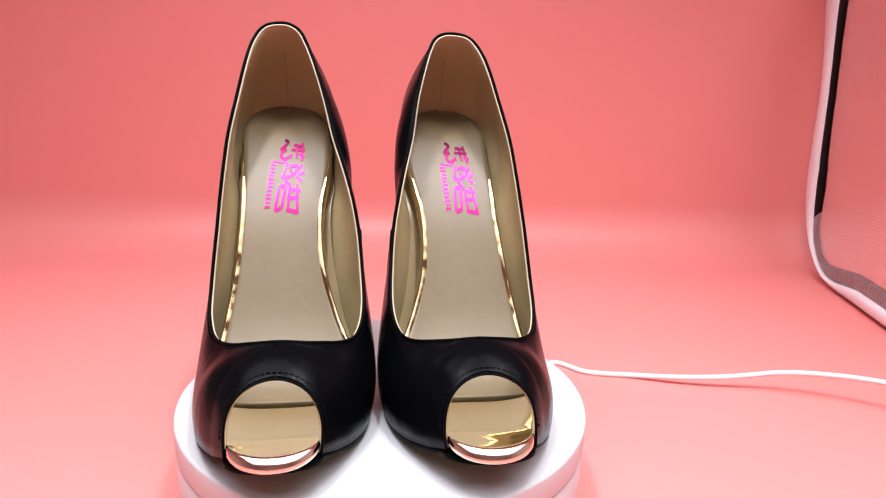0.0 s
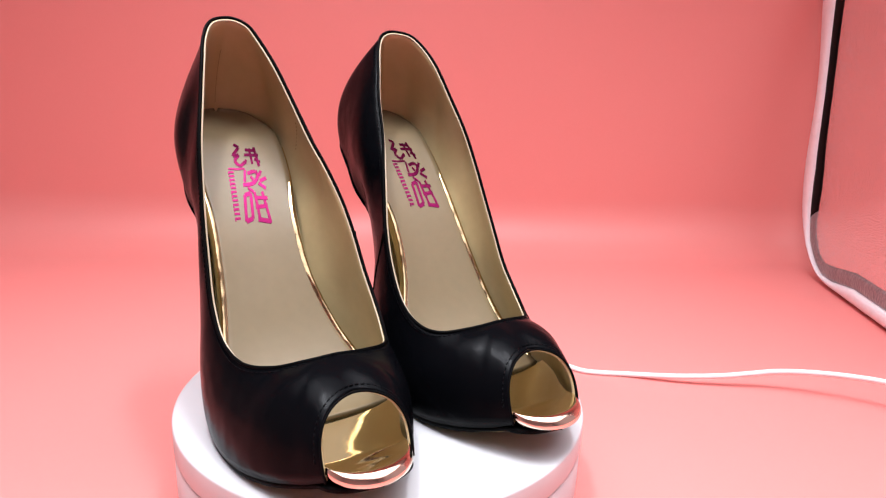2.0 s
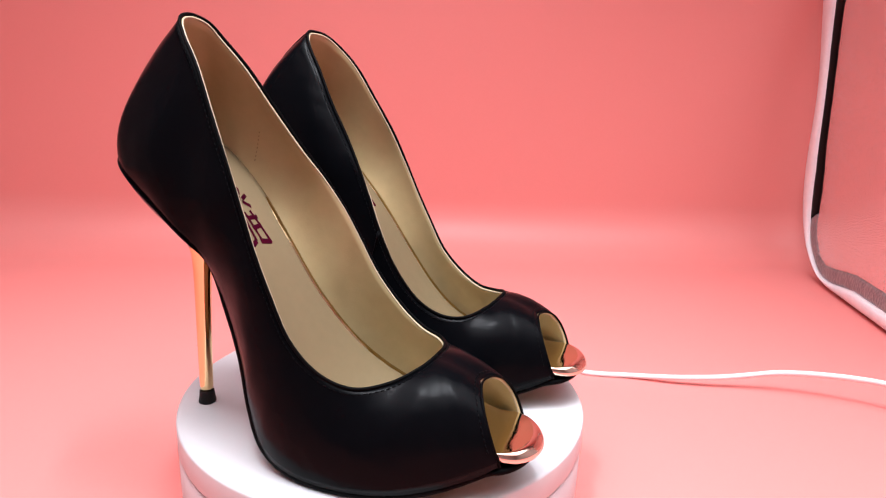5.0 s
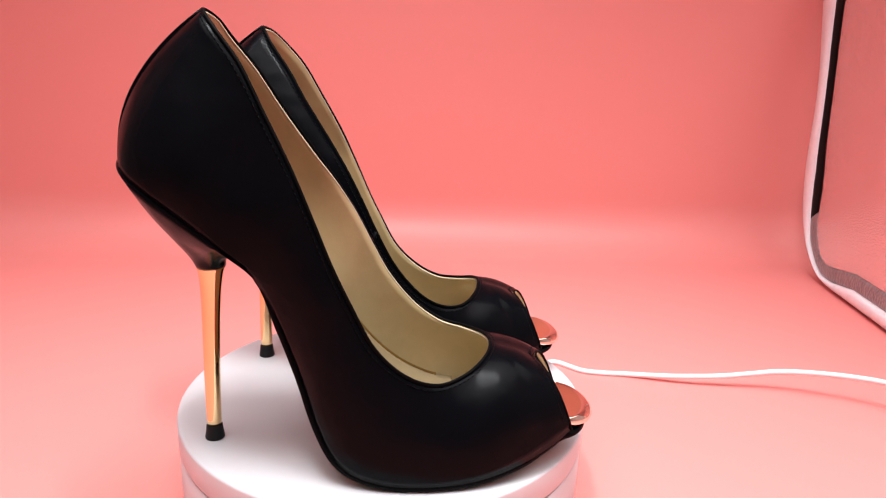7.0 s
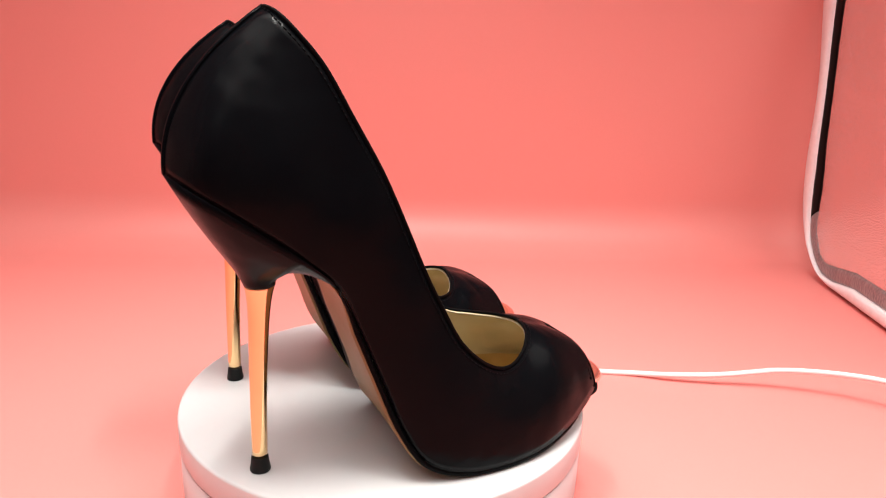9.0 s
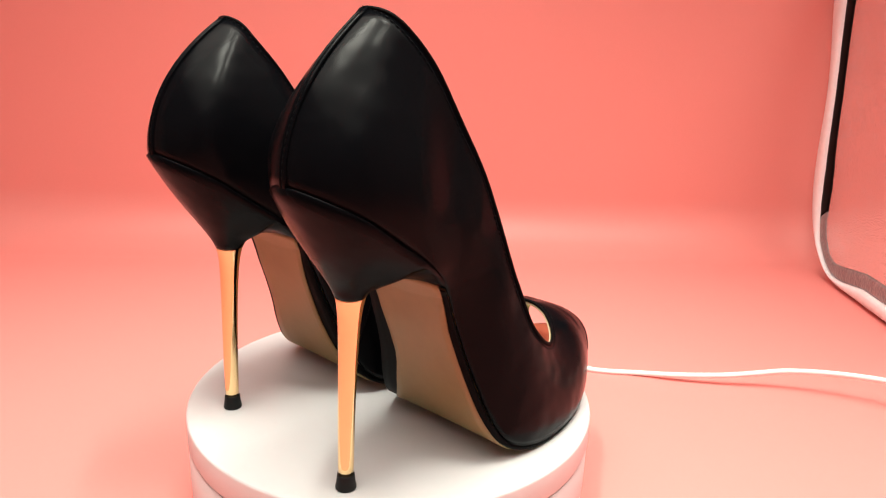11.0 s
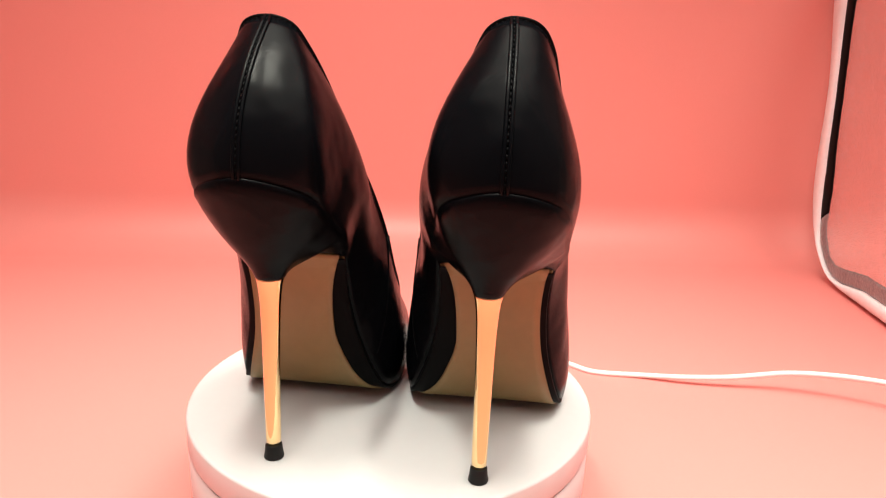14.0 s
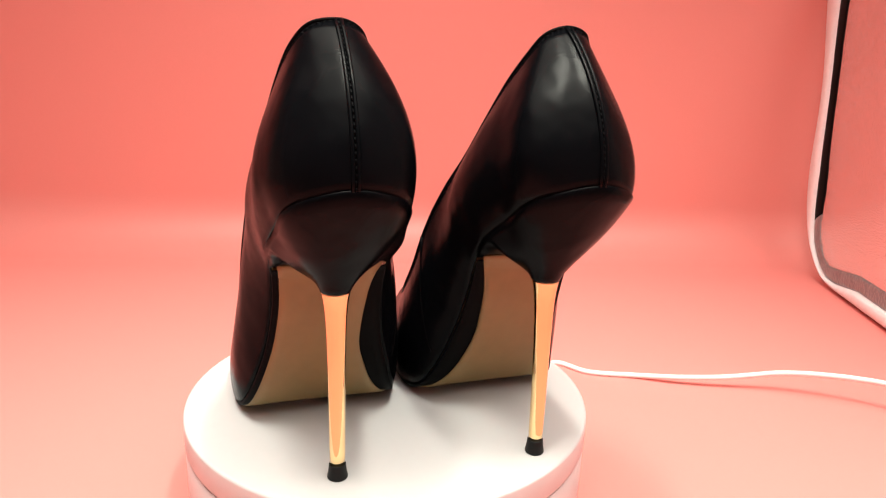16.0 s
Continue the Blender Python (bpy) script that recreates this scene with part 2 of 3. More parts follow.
def cable():
    way = spline([(0.083, 0.070, 0.012), (0.098, 0.098, 0.008), (0.114, 0.128, 0.0026), (0.126, 0.136, 0.0019), (0.1409, 0.1225, 0.0019), (0.1543, 0.1180, 0.0019), (0.1744, 0.1146, 0.0024), (0.2, 0.1065, 0.0048),
                  (0.2226, 0.1015, 0.007), (0.2393, 0.0991, 0.0087), (0.2573, 0.0964, 0.0117), (0.2715, 0.0929, 0.0147), (0.2907, 0.0864, 0.0171), (0.3133, 0.0754, 0.0193), (0.3324, 0.0629, 0.0203),
                  (0.36, 0.04, 0.019), (0.39, 0.0, 0.012), (0.41, -0.06, 0.003), (0.42, -0.12, 0.0019), (0.44, -0.25, 0.0019)], 8)
    ob = part("power_cable", smooth(tube(bmesh.new(), [Vector(p) for p in way], 0.0019, 10)), CABLE)
    tagged(ob, "thin white power cable of the turntable lying on the pink sweep", "cable")


cable()

# ---- the shoes: lengths in millimetres, x from the heel tip to the toe, y to the inner side ----
# the lower edge of the upper, the fullness of its wall, and its top line on either side
FEATHER = [(-27.5, 0, 123.5), (-22, 14.77, 120), (-12, 22.12, 114), (2, 24.01, 104), (16, 26.34, 93.5), (28, 23.8, 81), (36, 23.5, 63), (44, 26, 42), (51, 31, 23), (60, 36, 9.5), (75, 39.5, 4), (95, 40, 3.2), (115, 37, 4.5), (132, 31, 8), (145, 24.5, 12.3), (150, 21.5, 14.5), (155, 18, 17)]
WALL = [(-28.62, 0, 153.2), (-23.63, 20.5, 151.9), (-19.5, 29.5, 147.9), (5.014, 33.5, 137), (20, 33, 121), (33, 32.5, 104), (42, 33.2, 84), (50, 35.5, 63), (57, 39.5, 44), (66, 43, 30), (79, 44, 24), (96, 43, 23), (112, 40.5, 29), (126, 35.5, 41), (135, 27.5, 48.7), (141, 24.5, 46.3), (146.5, 22.2, 42.3)]
TOP_OUTER = [(7.163, 0, 178.2), (10.07, 9.4, 176.4), (16.17, 15, 169.8), (24, 18.7, 159.8), (32.44, 22.8, 144), (42, 27.2, 125.5), (50, 30, 107), (57, 32, 90), (64, 33.3, 75.5), (73, 34.3, 59), (85, 33.7, 47.5), (98, 29.5, 42), (110, 21.5, 43.5), (118.2, 11, 47.2), (120.5, 0, 48.7), (131, 0, 46.3), (140, 0, 42.3)]
TOP_INNER = [(7.163, 0, 178.2), (9.873, 7.7, 175.7), (14.17, 12, 169.1), (22.5, 16.2, 157.8), (31.44, 20.3, 143), (43, 24, 125.5), (52, 28.3, 111.5), (60, 32, 97), (67, 34.6, 83), (76, 36, 67), (88, 36.4, 53), (100, 34, 45.5), (111, 28.5, 44.3), (118.2, 15, 46.8), (120.5, 0, 48.7), (131, 0, 46.3), (140, 0, 42.3)]
INNER_FULL = [0, 1.9, 4.7, 1.8, 2.1, 2.8, 1.7, 0.022, 0.5, 0.8, 1.8, 2.5, 2.5, 2, 1, 0, 0]
OUTER_FULL = [0, -3.6, -1.9, 6.1, 0.4, 1.6, -0.042, 0.22]
OUTER_SWELL = [0.017, -3.9, -5.5, -5.5, -2.2, 0.11, 0.36, 0.62]
INNER_SWELL = [0.0, -3, -4.2, -1.2, 1.6, 2.6, 1.0, 0.2]
BED = [(-22.8, 133.0, 1, 1), (-21.4, 132.2, 8.5, 9.2), (-17.8, 130.3, 15, 15.8), (-11, 127.5, 19, 19.8), (-4, 124.4, 21, 22.8), (5, 119.5, 22, 23.8), (22, 104, 22, 21.8), (40, 82.5, 22.5, 17),
       (55, 59, 25, 17.5), (68, 39, 28.5, 23.5), (80, 25, 32, 30.5), (92, 16.5, 35, 35), (101, 13.8, 35, 35), (107, 13.4, 34, 34)]   # x, height, half width outwards and inwards
STEPS, RISE = 7, 16


SEAT = {}                               # how the heel of the shoe in hand sits
INNER_SHARE = [0, 0.3, 0.8, 1, 1, 1, 0.6, 0.3]
OUTER_SHARE = [0, 0.5, 1, 1, 1, 0.7, 0.4] + [0] * 10


def heel_shift(s):
    """How far the seat of the heel lies to the inner side."""
    return SEAT["shift"] * min(1, max(0, (60 - s) / 60))


def flipped(p):
    return (p[0], -p[1], p[2])


def across(rows):
    """A line along one side that runs square over the shoe's middle at the heel."""
    return spline([flipped(rows[1])] + list(rows), STEPS)[STEPS:]


def edge_line(rows):
    """The same for the top line, which crosses the middle again at the throat and goes on as the ridge over the toes."""
    throat = [i for i, p in enumerate(rows) if p[1] == 0][1]
    ring = spline([flipped(rows[1])] + list(rows[:throat + 1]) + [flipped(rows[throat - 1])], STEPS)[STEPS:-STEPS]
    return np.vstack([ring, spline(rows[throat:], STEPS)[1:]])


def eased(values):
    return spline([(f, 0) for f in list(values) + [0] * (17 - len(values))], STEPS)[:, 0]


def wall_rows():
    """Rows of points up the wall, from the toe along the outer side, round the heel and along the inner side to the toe."""
    lift = lambda rows: [(x, y, z + SEAT["lift"] * max(0, 1 - k / 4)) for k, (x, y, z) in enumerate(rows)]
    low, mid = across(FEATHER), across(WALL)
    tops = {-1: edge_line(lift(TOP_OUTER)), 1: edge_line(lift(TOP_INNER))}
    side_full = {-1: eased(OUTER_FULL) + eased(OUTER_SHARE) * SEAT["full"], 1: eased(INNER_FULL) + eased(INNER_SHARE) * SEAT["inner_full"]}
    swell = {-1: eased(OUTER_SWELL), 1: eased(INNER_SWELL) + eased(INNER_SHARE) * SEAT["inner_swell"]}
    n = len(low)
    rows = []
    for i, side in [(i, -1) for i in range(n - 1, 0, -1)] + [(i, 1) for i in range(n)]:
        away = Vector((min(0, mid[i][0] - 12), mid[i][1], 0)).normalized()
        row = []
        for k in range(RISE + 1):
            u = k / RISE
            c = mid[i].copy()
            c[1] += side_full[side][i]
            p = (1 - u) ** 2 * low[i] + 2 * u * (1 - u) * c + u * u * tops[side][i]
            p = p + 6.75 * u * u * (1 - u) * swell[side][i] * np.array(away)
            row.append((p[0], side * max(0, p[1]) + heel_shift(p[0]), p[2]))
        rows.append(row)
    return np.array(rows)


def offset_rows(rows, d):
    """The same rows moved inwards along the surface's normals."""
    a = np.gradient(rows, axis=0)
    b = np.gradient(rows, axis=1)
    n = np.cross(a, b)
    n /= np.linalg.norm(n, axis=2)[:, :, None] + 1e-9
    return rows + n * d


def shell(rows, inner):
    bm = bmesh.new()
    a = grid(bm, rows)
    b = grid(bm, inner)
    loop = [(i, RISE) for i in range(len(rows))] + [(len(rows) - 1, k) for k in range(RISE - 1, -1, -1)] + [(i, 0) for i in range(len(rows) - 2, -1, -1)] + [(0, k) for k in range(1, RISE)]
    for (i, j), (k, m) in zip(loop, loop[1:] + loop[:1]):
        bm.faces.new((a[i][j], a[k][m], b[k][m], b[i][j]))
    bmesh.ops.remove_doubles(bm, verts=bm.verts, dist=0.02)
    return smooth(bm)


def below_edge(rows, sign, first, d=2.1):
    """A line on the wall that runs d below the top line."""
    last = len(rows) - first
    edge = rows[first:last, RISE]
    along = np.gradient(edge, axis=0)
    up = edge - rows[first:last, RISE - 2]
    face = np.cross(along, up)
    face /= np.linalg.norm(face, axis=1)[:, None]
    away = np.cross(face, along)
    away /= np.linalg.norm(away, axis=1)[:, None]
    away *= np.where((away * up).sum(1)[:, None] > 0, -1, 1)
    mid = edge[:, 0] > 119.5
    away[mid] = np.array([1, 0, -0.12])
    flat = offset_rows(rows, -0.12 * sign).reshape(-1, 3)
    out = []
    for p in edge + away * d:
        near = np.argsort(np.linalg.norm(flat - p, axis=1))[:4]
        w = 1 / (np.linalg.norm(flat[near] - p, axis=1) + 0.2) ** 2
        out.append((flat[near] * w[:, None]).sum(0) / w.sum())
    out = np.array(out)
    for _ in range(3):
        out[1:-1] = (out[:-2] + 2 * out[1:-1] + out[2:]) / 4
    return out


def inward(line, d):
    """The point that lies d along a line of points from its start."""
    far = np.r_[0, np.cumsum(np.linalg.norm(np.diff(line, axis=0), axis=1))]
    return [np.interp(d, far, line[:, k]) for k in range(3)]


def scaled(bm, mirror):
    bmesh.ops.transform(bm, matrix=Matrix.Diagonal((0.001, 0.001 * mirror, 0.001, 1)), verts=bm.verts)
    return bm


def feather_at(s):
    low = spline(FEATHER, STEPS)
    return np.interp(s, low[:, 0], low[:, 1]), np.interp(s, low[:, 0], low[:, 2])


def sole(stations, inset, lift, drop, toe, waist=0.0):
    """A plate under the upper: from the heel's breast over the ball to a rounded toe."""
    bm = bmesh.new()
    rows = []
    ss = np.array(stations)
    w, z = feather_at(ss)
    for i, s in enumerate(ss):
        h = w[i] - inset - 2.0 * min(1, max(0, (s - 132) / 18))
        if s > 150:
            h = (feather_at(150)[0] - inset - 2.0) * math.sqrt(max(0.0004, 1 - ((s - 150) / (toe - 150)) ** 2))
            z[i] = 14.6 + (s - 150) * 0.17
        ds = ss[min(i + 1, len(ss) - 1)] - ss[max(i - 1, 0)]
        dz = z[min(i + 1, len(ss) - 1)] - z[max(i - 1, 0)]
        nx, nz = np.array([dz, -ds]) / math.hypot(ds, dz)
        c = heel_shift(s)
        ease = 0.1 + 0.9 * min(1, max(0, (s - 27) / 9))     # thin where it meets the heel block
        cut = waist * np.interp(s, [26, 34, 45, 53, 61, 72], [0, 0.45, 1.0, 0.85, 0.4, 0])
        ring = []
        for k in range(13):
            u = -1 + k / 6
            sag = 1.2 * (1 - u * u) if s < 60 else 0.5 * (1 - u * u)
            d = (drop - sag * 0.6) * ease
            ring.append((s + nx * d, c + u * (h - 0.4) - cut * max(0, u), z[i] + nz * d))
        for k in range(13):
            u = 1 - k / 6
            ring.append((s - nx * lift, c + u * h - cut * max(0, u), z[i] - nz * lift))
        rows.append(ring + ring[:1])
    grid(bm, rows)
    bmesh.ops.remove_doubles(bm, verts=bm.verts, dist=0.02)
    holes = [e for e in bm.edges if e.is_boundary]
    bmesh.ops.holes_fill(bm, edges=holes, sides=60)
    return smooth(bm)


def bed_point(s, y, up=0.0):
    """A point on the insole; y across the shoe, the inner side positive."""
    b = spline(BED, 4)
    z, out, inn = [np.interp(s, b[:, 0], b[:, k]) for k in (1, 2, 3)]
    u = (y - heel_shift(s)) / (inn if y > heel_shift(s) else out)
    return (s, y, z + 1.6 * min(1, abs(u)) ** 3 + up)


def insole():
    bm = bmesh.new()
    rows = []
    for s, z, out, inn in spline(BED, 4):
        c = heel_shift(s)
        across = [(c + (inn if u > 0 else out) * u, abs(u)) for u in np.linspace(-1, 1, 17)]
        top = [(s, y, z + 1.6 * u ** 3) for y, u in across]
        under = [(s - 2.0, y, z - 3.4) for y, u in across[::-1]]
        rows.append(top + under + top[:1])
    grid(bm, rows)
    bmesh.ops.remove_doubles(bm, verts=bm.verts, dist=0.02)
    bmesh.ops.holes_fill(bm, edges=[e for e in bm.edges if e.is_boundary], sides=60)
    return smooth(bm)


def insole_edge(side):
    """A ribbon of foil round the edge of the insole."""
    bm = bmesh.new()
    rows = []
    for s, z, out, inn in spline(BED, 4):
        if 7 < s < 100:
            w = inn if side > 0 else out
            c = heel_shift(s)
            sunk = 1.6 * max(0, 1 - (s - 7) / 26)           # it comes out of the seam by degrees
            rows.append([(s + d, c + side * (w + a), z + 1.6 + h - sunk) for a, h, d in ((-1.6, -0.25, 0), (-0.8, 0.3, 0), (0.1, 0.45, 0), (0.9, 0.05, 0), (1.3, -1.0, -0.4), (1.5, -2.8, -1.2), (1.6, -5.0, -2.0))])
    grid(bm, rows)
    return smooth(bm)


def lining_floor():
    """Closes the shoe under the insole."""
    bm = bmesh.new()
    low = spline(FEATHER, STEPS)
    slope = np.gradient(low[:, 2]) / (np.gradient(low[:, 0]) + 1e-6)
    lift = np.minimum(9, 2.2 * np.sqrt(1 + slope ** 2))
    rows = [[(s, heel_shift(s) + (w - 0.9) * u, z + h) for u in np.linspace(-1, 1, 7)] for (s, w, z), h in list(zip(low, lift))[2:]]
    grid(bm, rows)
    return smooth(bm)


def toe_cap(lip):
    """The polished plate on the toe's floor, or the metal lip that rolls from it over the front edge."""
    bm = bmesh.new()
    front = [(148.5 + 15.0 * abs(math.cos(a)) ** 0.9, 17.6 * math.sin(a)) for a in np.linspace(-math.pi / 2, math.pi / 2, 41)]
    side = [(113.5, 31.5), (118, 30.4), (126, 28), (138, 21.5), (144, 18.9)]
    outline = [(x, -y) for x, y in side] + front + [(x, y) for x, y in side[::-1]]

    def level(x, y):
        rise = np.interp(x, [105, 115, 130, 140, 150, 158, 164], [13.5, 14.4, 16.6, 18.6, 20.6, 21.4, 21.5])
        return rise + 0.9 * (abs(y) / 18) ** 3 * (x < 166) + 0.12 * math.sin(x * 0.55 + 0.4 * math.sin(y * 0.2))
    half = len(outline) // 2
    # the plate, straight across from edge to edge
    left, right = outline[:half + 1], outline[::-1][:half + 1]
    plate = [[(l[0], l[1] * (1 - u) + r[1] * u, level(l[0], l[1] * (1 - u) + r[1] * u)) for u in np.linspace(0, 1, 15)] for l, r in zip(left, right)]
    grid(bm, plate)
    n = len(outline)
    if not lip:
        return smooth(bm)
    bm.free()
    bm = bmesh.new()
    lips = []
    for i, (x, y) in enumerate(outline):
        (xa, ya), (xb, yb) = outline[max(i - 1, 0)], outline[min(i + 1, n - 1)]
        d = math.hypot(xb - xa, yb - ya)
        nx, ny = (yb - ya) / d, -(xb - xa) / d
        f = min(1, max(0.0, (x - 148.5) / 15.0)) ** 0.85
        fall = (level(x, y) - 16.4) * f + 1.6 * (1 - f)
        lips.append([(x + nx * o * f ** 1.7, y + ny * o * f ** 1.7, level(x, y) + rise * f - h * fall) for o, h, rise in
                     ((-1.6, 0.03, 0.0), (-0.8, 0, 0.1), (0, 0.0, 0.2), (0.9, 0.04, 0.15), (1.9, 0.13, 0.1), (2.8, 0.27, 0), (3.5, 0.47, 0), (3.8, 0.68, 0), (3.5, 0.9, 0), (2.4, 1.0, 0))])
    grid(bm, lips)
    bmesh.ops.remove_doubles(bm, verts=bm.verts, dist=0.05)
    return smooth(bm)


def heel_block(tip):
    """The leather-covered block from the seat down to the stem."""
    low = across(FEATHER)
    cut = [p for p in low if p[0] <= 27.5]
    ring = [(p[0], -p[1], p[2]) for p in cut[::-1]] + [tuple(p) for p in cut[1:]]
    front = ring[-1]
    ring += [(front[0] - 0.8, front[1] * u, front[2] + 1.0) for u in (0.75, 0.5, 0.25, 0, -0.25, -0.5, -0.75)]
    n = len(ring)
    bm = bmesh.new()
    rows = []
    for x, y, z in ring:
        a = math.atan2(y, x - 2)
        y += heel_shift(x)
        foot = Vector((2.5 + tip + 6.0 * math.cos(a), 6.0 * math.sin(a), 79.6))
        head = Vector((x, y, z))
        back = x <= 14
        if back:
            out = Vector((x - 5, y, 0)).normalized()
            c = head.lerp(foot, 0.52) + out * (1.6 + 1.4 * abs(y) / 23) + Vector((0, 0, -1.0))
            neck = foot + Vector((0, 0, 3.5)) + (head - foot) * 0.11
        else:
            c = Vector((2.5 + (x - 2.5) * 0.55, y * 0.62, 90.5))
            neck = Vector((2.5 + tip + (x - 2.5) * 0.22, y * 0.28, 86.5))
        row = []
        lip = Vector((x - 4, y, 0)).normalized() * (0.7 if x < 24 else 0.1)
        row.append(head + Vector((0, 0, 1.2)) - lip)
        for k in range(13):
            u = k / 12
            p = (1 - u) ** 3 * (head + lip) + 3 * u * (1 - u) ** 2 * c + 3 * u * u * (1 - u) * neck + u ** 3 * foot
            row.append(p)
        row.append(Vector((2.5 + tip + 5.6 * math.cos(a), 5.6 * math.sin(a), 79.3)))
        rows.append(row)
    vs = grid(bm, rows, close=True)
    bm.faces.new([r[0] for r in vs])
    bm.faces.new([r[-1] for r in vs])
    return smooth(bm)


def heel_stem(tip):
    prof = [(4.5, 80.0), (5.8, 79.4), (5.65, 78.7), (5.15, 76.5), (4.65, 73), (4.25, 68.5), (3.95, 62), (3.7, 54), (3.5, 42), (3.3, 26), (3.15, 10), (3.1, 5.6)]
    bm = lathe([(r, z) for r, z in prof], 40)
    for v in bm.verts:
        v.co.x += tip + 2.5 * max(0, v.co.z) / 80 * (v.co.z / 80)
    return bm


def heel_tip(tip):
    bm = lathe([(3.0, 6.5), (3.4, 6.4), (3.5, 5.8), (3.75, 3.2), (4.2, 0.9), (4.15, 0.3), (3.7, 0.0)], 32)
    bmesh.ops.translate(bm, vec=(tip, 0, 0), verts=bm.verts)
    return bm


def stitches(points, r=0.35, dash=1.5, gap=0.8, sides=5):
    """Short raised dashes along a line of points."""
    bm = bmesh.new()
    pts = np.array(points)
    seg = np.r_[0, np.cumsum(np.linalg.norm(np.diff(pts, axis=0), axis=1))]
    s = 0.0
    while s + dash < seg[-1]:
        line = [[np.interp(q, seg, pts[:, k]) for k in range(3)] for q in (s, s + dash / 2, s + dash)]
        tube(bm, line, r, sides)
        s += dash + gap
    return smooth(bm)


def logo(x0, y0, skew, mirror):
    """Plain magenta strokes where the maker's mark is stamped."""
    bm = bmesh.new()

    def stroke(a, b, w):
        a, b = Vector(a), Vector(b)
        d = (b - a).normalized() * 0.64 * w
        q = Vector((-d.y, d.x))
        steps = max(1, int((b - a).length / 2.5))
        for up, flip in ((0.12, 0), (0.0, 1)):
            prev = None
            for k in range(steps + 1):
                c = a.lerp(b, k / steps)
                pair = []
                for e in (c + q, c - q):
                    s = x0 + e.x * 1.07
                    l = y0 + e.y + skew * e.x
                    sp = bed_point(s, l * mirror, up + 0.25)
                    pair.append(bm.verts.new((sp[0], l, sp[2])))
                if prev:
                    bm.faces.new((prev[0], prev[1], pair[1], pair[0]))
                prev = pair
    # three stacked blocks of curls and bars, and a narrow column of bars beside them
    runs = [(1.0, [(0.4, -4.3), (1.9, -2.6), (4.0, -4.2), (5.8, -5.3), (5.4, -3.0), (8.0, -4.9), (10.2, -3.1), (8.5, -0.9)]),
            (0.9, [(3.1, -0.1), (3.8, 3.7)]), (0.9, [(2.2, 3.6), (10.8, 4.4)]), (0.9, [(5.4, -0.8), (6.0, 4.9)]), (0.8, [(2.6, 1.6), (9.6, 1.9)]), (0.8, [(7.6, -0.4), (9.4, -0.9)]), (0.8, [(7.6, 3.0), (9.0, 5.2)]),
            (0.5, [(11.1, -8.0), (11.5, -4.8), (11.4, -1.6)]), (0.8, [(11.9, -1.6), (16.5, -2.4)]),
            (1.0, [(13.4, -0.8), (12.7, 2.5), (15.0, 3.0), (17.3, 0.7), (17.5, -3.2)]), (0.8, [(14.6, 0.3), (16.0, 1.2)]),
            (0.9, [(12.7, 4.8), (14.6, 3.6)]), (0.9, [(16.5, 3.7), (15.6, 6.4)]), (0.9, [(17.2, 3.0), (19.4, 5.6)]),
            (1.0, [(21.2, -3.2), (20.6, -0.8), (28.8, -1.3), (29.6, -4.0), (21.2, -3.2)]), (0.8, [(18.6, -1.5), (20.4, 0.6)]),
            (0.9, [(20.4, 0.8), (29.6, 1.4)]), (0.9, [(20.4, 3.8), (30.6, 5.4)]), (0.9, [(22.3, 0.5), (22.7, 5.6)]), (0.9, [(25.4, 0.4), (25.2, 5.2)]), (1.0, [(29.2, 0.6), (30.2, 5.5)])]
    for w, line in runs:
        if len(line) > 4 and line[0] != line[-1]:
            line = [tuple(p) for p in spline(line, 3)]
        for a, b in zip(line, line[1:]):
            stroke((a[0], a[1] * 1.24), (b[0], b[1] * 1.24), w * 1.08)
    for k in range(12):
        v = 12.6 + k * 1.45
        stroke((v, -10.2), (v, -7.6), 0.55)
        if k % 3 != 1:
            stroke((v, -10.0), (v + 0.8, -10.0), 0.45)
    return bm


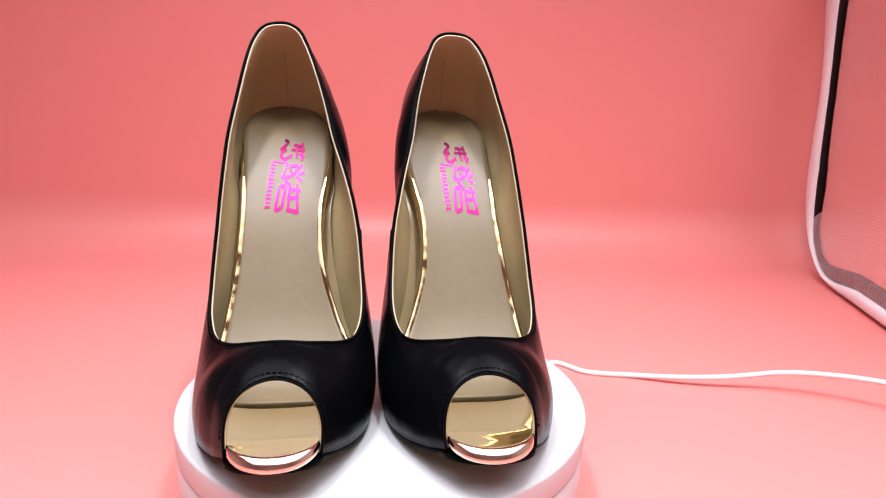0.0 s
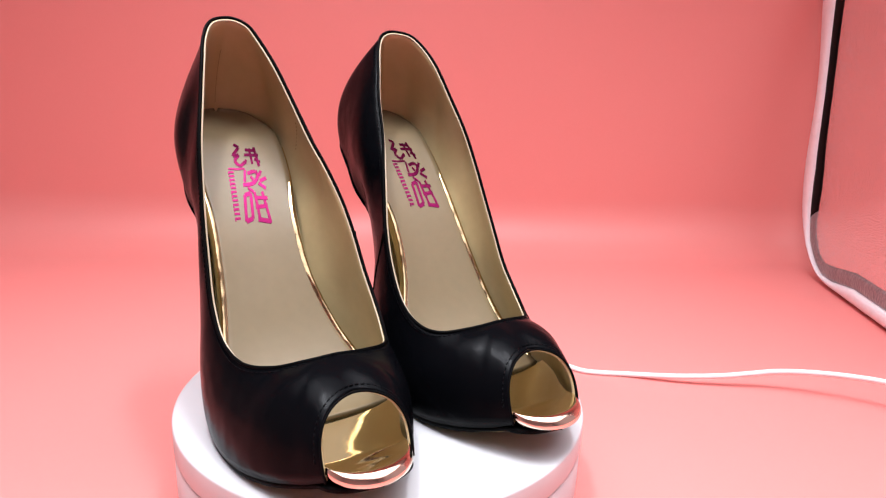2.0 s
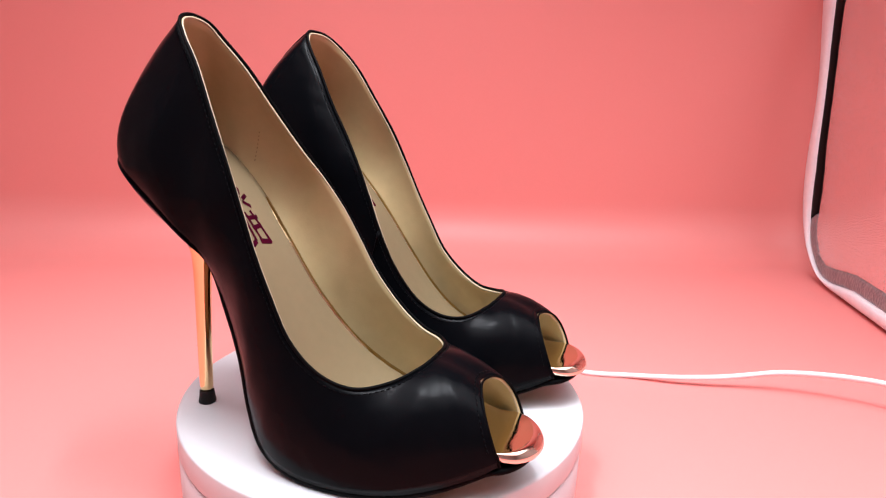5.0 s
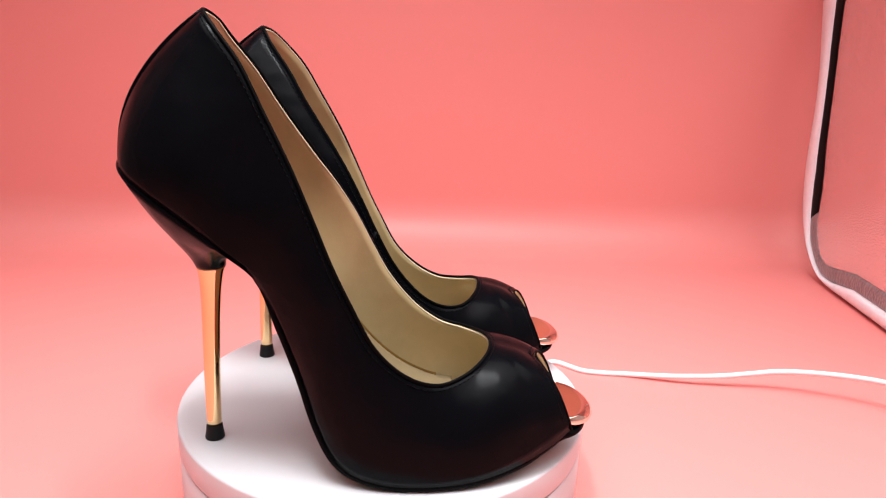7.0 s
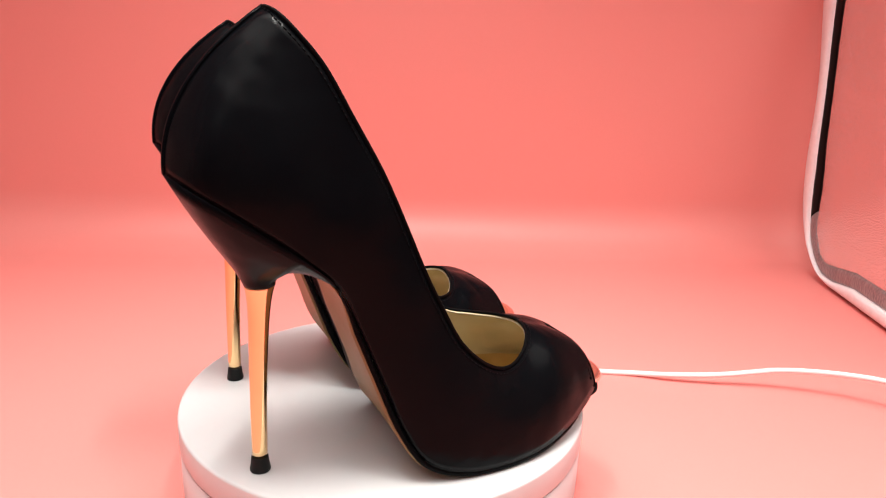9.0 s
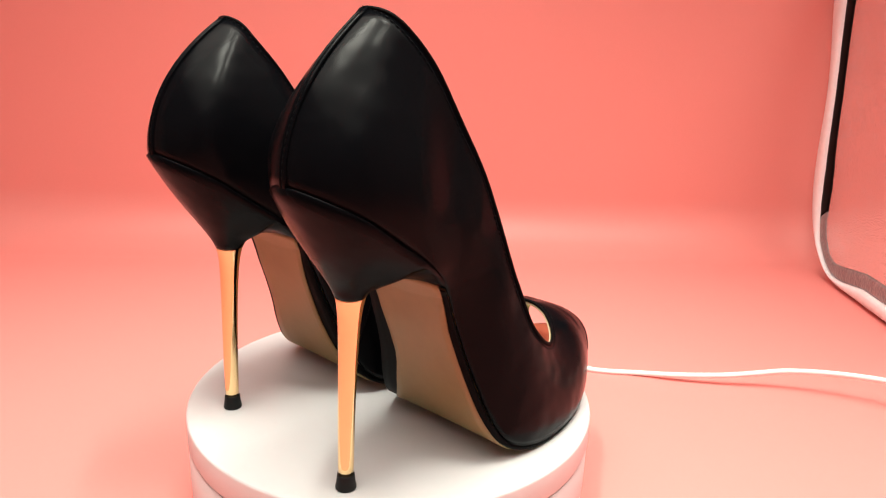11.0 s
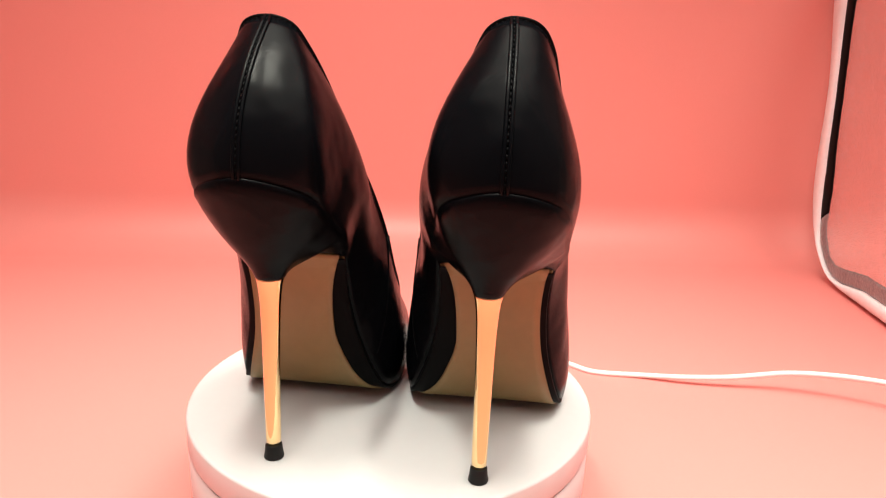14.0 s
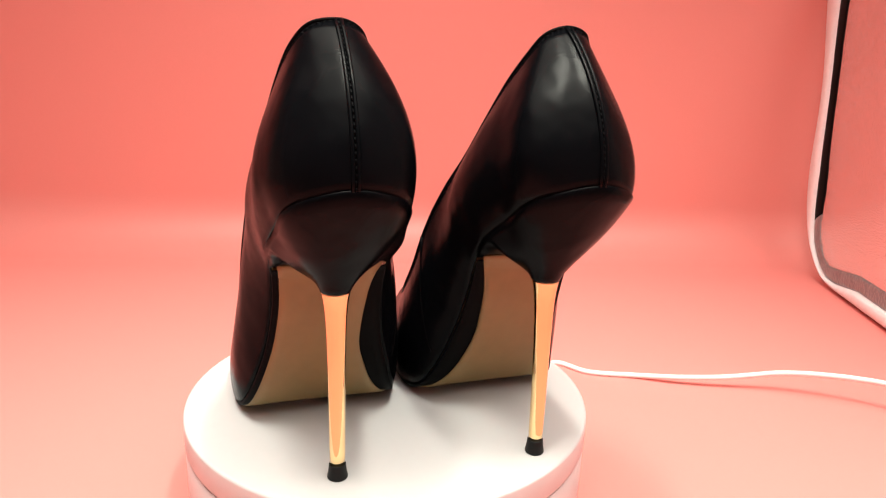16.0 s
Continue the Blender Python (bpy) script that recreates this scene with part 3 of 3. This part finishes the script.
def high_heel_shoe(mirror, seat, tip, mark):
    """One peep-toe pump. mirror: 1 with the inner side at +y, -1 the other foot. seat, tip: how its heel sits."""
    SEAT.update(zip(("shift", "full", "lift", "inner_full", "inner_swell"), seat))
    root = tagged(new("high_heel_shoe"), "black leather peep-toe stiletto pump with gold metal heel on the turntable", "shoe", "pair of pumps")
    rows = wall_rows()
    sign = -1 if (offset_rows(rows, 1.0)[len(rows) // 2, RISE // 2, 0] < rows[len(rows) // 2, RISE // 2, 0]) else 1
    inside = offset_rows(rows, 0.9 * sign)
    upper = part("upper", scaled(shell(rows, inside), mirror), LEATHER, root, "smooth black leather upper")
    part("lining", scaled(shell(offset_rows(rows, 0.95 * sign), offset_rows(rows, 1.7 * sign)), mirror), LINING, root, "beige leather lining")
    first = STEPS * 2                     # the ridge over the toes has no edge
    line = rows[first:len(rows) - first, RISE]
    inner_line = offset_rows(rows, 1.3 * sign)[first:len(rows) - first, RISE]
    part("topline_binding", scaled(smooth(tube(bmesh.new(), line, 0.7, 8)), mirror), EDGE, upper, "rolled black edge")
    part("lining_edge", scaled(smooth(tube(bmesh.new(), inner_line - np.array([0, 0, 0.3]), 0.42, 6)), mirror), PIPING, root, "pale cut edge of the lining")
    peep = np.vstack([rows[0, :, :], rows[-1, -2::-1, :]])
    for _ in range(4):
        peep[1:-1] = (peep[:-2] + 2 * peep[1:-1] + peep[2:]) / 4
    part("peep_binding", scaled(smooth(tube(bmesh.new(), peep + np.array([0.2, 0, -0.3]), 0.5, 8)), mirror), EDGE, upper, "rolled black edge of the toe opening")
    peep_in = offset_rows(rows, 1.3 * sign)
    peep_in = np.vstack([peep_in[0, :-1], peep_in[-1, -2::-1]])
    part("peep_lining_edge", scaled(smooth(tube(bmesh.new(), peep_in - np.array([0.6, 0, 0.3]), 0.4, 6)), mirror), PIPING, root)
    out = offset_rows(rows, -0.1 * sign)
    down = below_edge(rows, sign, first)
    part("topline_stitching", scaled(stitches(down, 0.24), mirror), THREAD, upper, "black thread")
    arc = np.array([inward(out[:12, k], 2.8) for k in range(2, RISE + 1)] + [inward(out[:-13:-1, k], 2.8) for k in range(RISE - 1, 1, -1)])
    for _ in range(4):
        arc[1:-1] = (arc[:-2] + 2 * arc[1:-1] + arc[2:]) / 4
    part("peep_stitching", scaled(stitches(arc, 0.36), mirror), THREAD, upper, "black thread")
    mid = len(rows) // 2
    back = offset_rows(rows, -0.15 * sign)[mid, 0:]
    for y in (-0.95, 0.95):
        part("back_seam", scaled(smooth(tube(bmesh.new(), back + np.array([0.1, y, 0]), 0.75, 8)), mirror), LEATHER, upper, "raised seam up the back")
    part("back_stitching", scaled(stitches(back + np.array([-0.05, 0, 0]), 0.34, 1.4, 0.9), mirror), THREAD, upper, "black thread")
    seam = out[mid + int(STEPS * 8.0), 2:]
    nub = [0.35] * (len(seam) - 2) + [0.8, 1.15]
    part("side_seam", scaled(smooth(tube(bmesh.new(), seam, nub, 6)), mirror), THREAD, upper)
    tuck = offset_rows(rows, 1.8 * sign)[mid + int(STEPS * 3.6), 5:11]
    part("lining_stitching", scaled(stitches(tuck, 0.22, 0.7, 1.3), mirror), TAN, root, "short row of tan stitches")
    part("lining_seam", scaled(smooth(tube(bmesh.new(), offset_rows(rows, 1.75 * sign)[mid, 4:RISE - 3], 0.12, 6)), mirror), TAN, root, "thin seam down the lining")
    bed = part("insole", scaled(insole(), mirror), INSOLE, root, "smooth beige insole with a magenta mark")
    stamp = logo(*mark, mirror)
    bmesh.ops.transform(stamp, matrix=Matrix.Diagonal((0.001, 0.001, 0.001, 1)), verts=stamp.verts)
    part("logo", stamp, FOIL, bed, "shiny magenta foil strokes")
    for side in (-1, 1):
        part("insole_trim", scaled(insole_edge(side), mirror), TRIM, bed, "thin gold edge")
    part("lining_floor", scaled(lining_floor(), mirror), LINING, root)
    part("toe_plate", scaled(toe_cap(False), mirror), CAPGOLD, root, "polished gold plate inside the toe opening")
    part("toe_cap", scaled(toe_cap(True), mirror), CAP, root, "rose gold metal lip rolled over the toe")
    front = list(np.linspace(25, 149, 60)) + [150 + 15 * math.sin(a) for a in np.linspace(0.1, math.pi / 2, 12)]
    part("sole_edge", scaled(sole([q for q in front if q > 26.5], 0.2, -0.3, 2.2, 164.0), mirror), EDGE, root, "black covered edge of the sole")
    part("outsole", scaled(sole([q for q in front if 24 < q < 158], 2.8, -1.0, 2.9, 162, 8.2), mirror), TAN, root, "tan leather outsole")
    heel = part("heel_block", scaled(heel_block(tip), mirror), LEATHER, root, "black leather covered heel block")
    part("heel_stem", scaled(heel_stem(tip), mirror), GOLD, root, "slim polished gold metal heel")
    part("heel_tip", scaled(heel_tip(tip), mirror), RUBBER, root, "black rubber heel tip")
    return root


shoe_a = high_heel_shoe(1, (-3.72, 0.0, 1.2, 5.5, -1.6), 0.8, (6.0, 1.8, -0.15))
shoe_b = high_heel_shoe(-1, (2.09, 6.14, -0.5, -6.0, 2.6), 2.8, (6.0, 2.6, 0.11))
PLACES = ((shoe_a, (-0.0506, 0.0719), -87.85), (shoe_b, (0.0363, 0.0734), -89.0))


# ---- motion: the top of the turntable and the shoes go round together ----
def motions():
    start, speed = 2.173, 11.874          # degrees, degrees a second
    times = [k * 0.5 for k in range(33)]
    walk(platter, [(t, pose(0, 0, TABLE, 0, 0, start + speed * t)) for t in times])
    for shoe, (x, y), heading in PLACES:
        walk(shoe, [(t, pose(0, 0, TABLE, 0, 0, start + speed * t) @ pose(x, y, 0, 0, 0, heading)) for t in times])


motions()
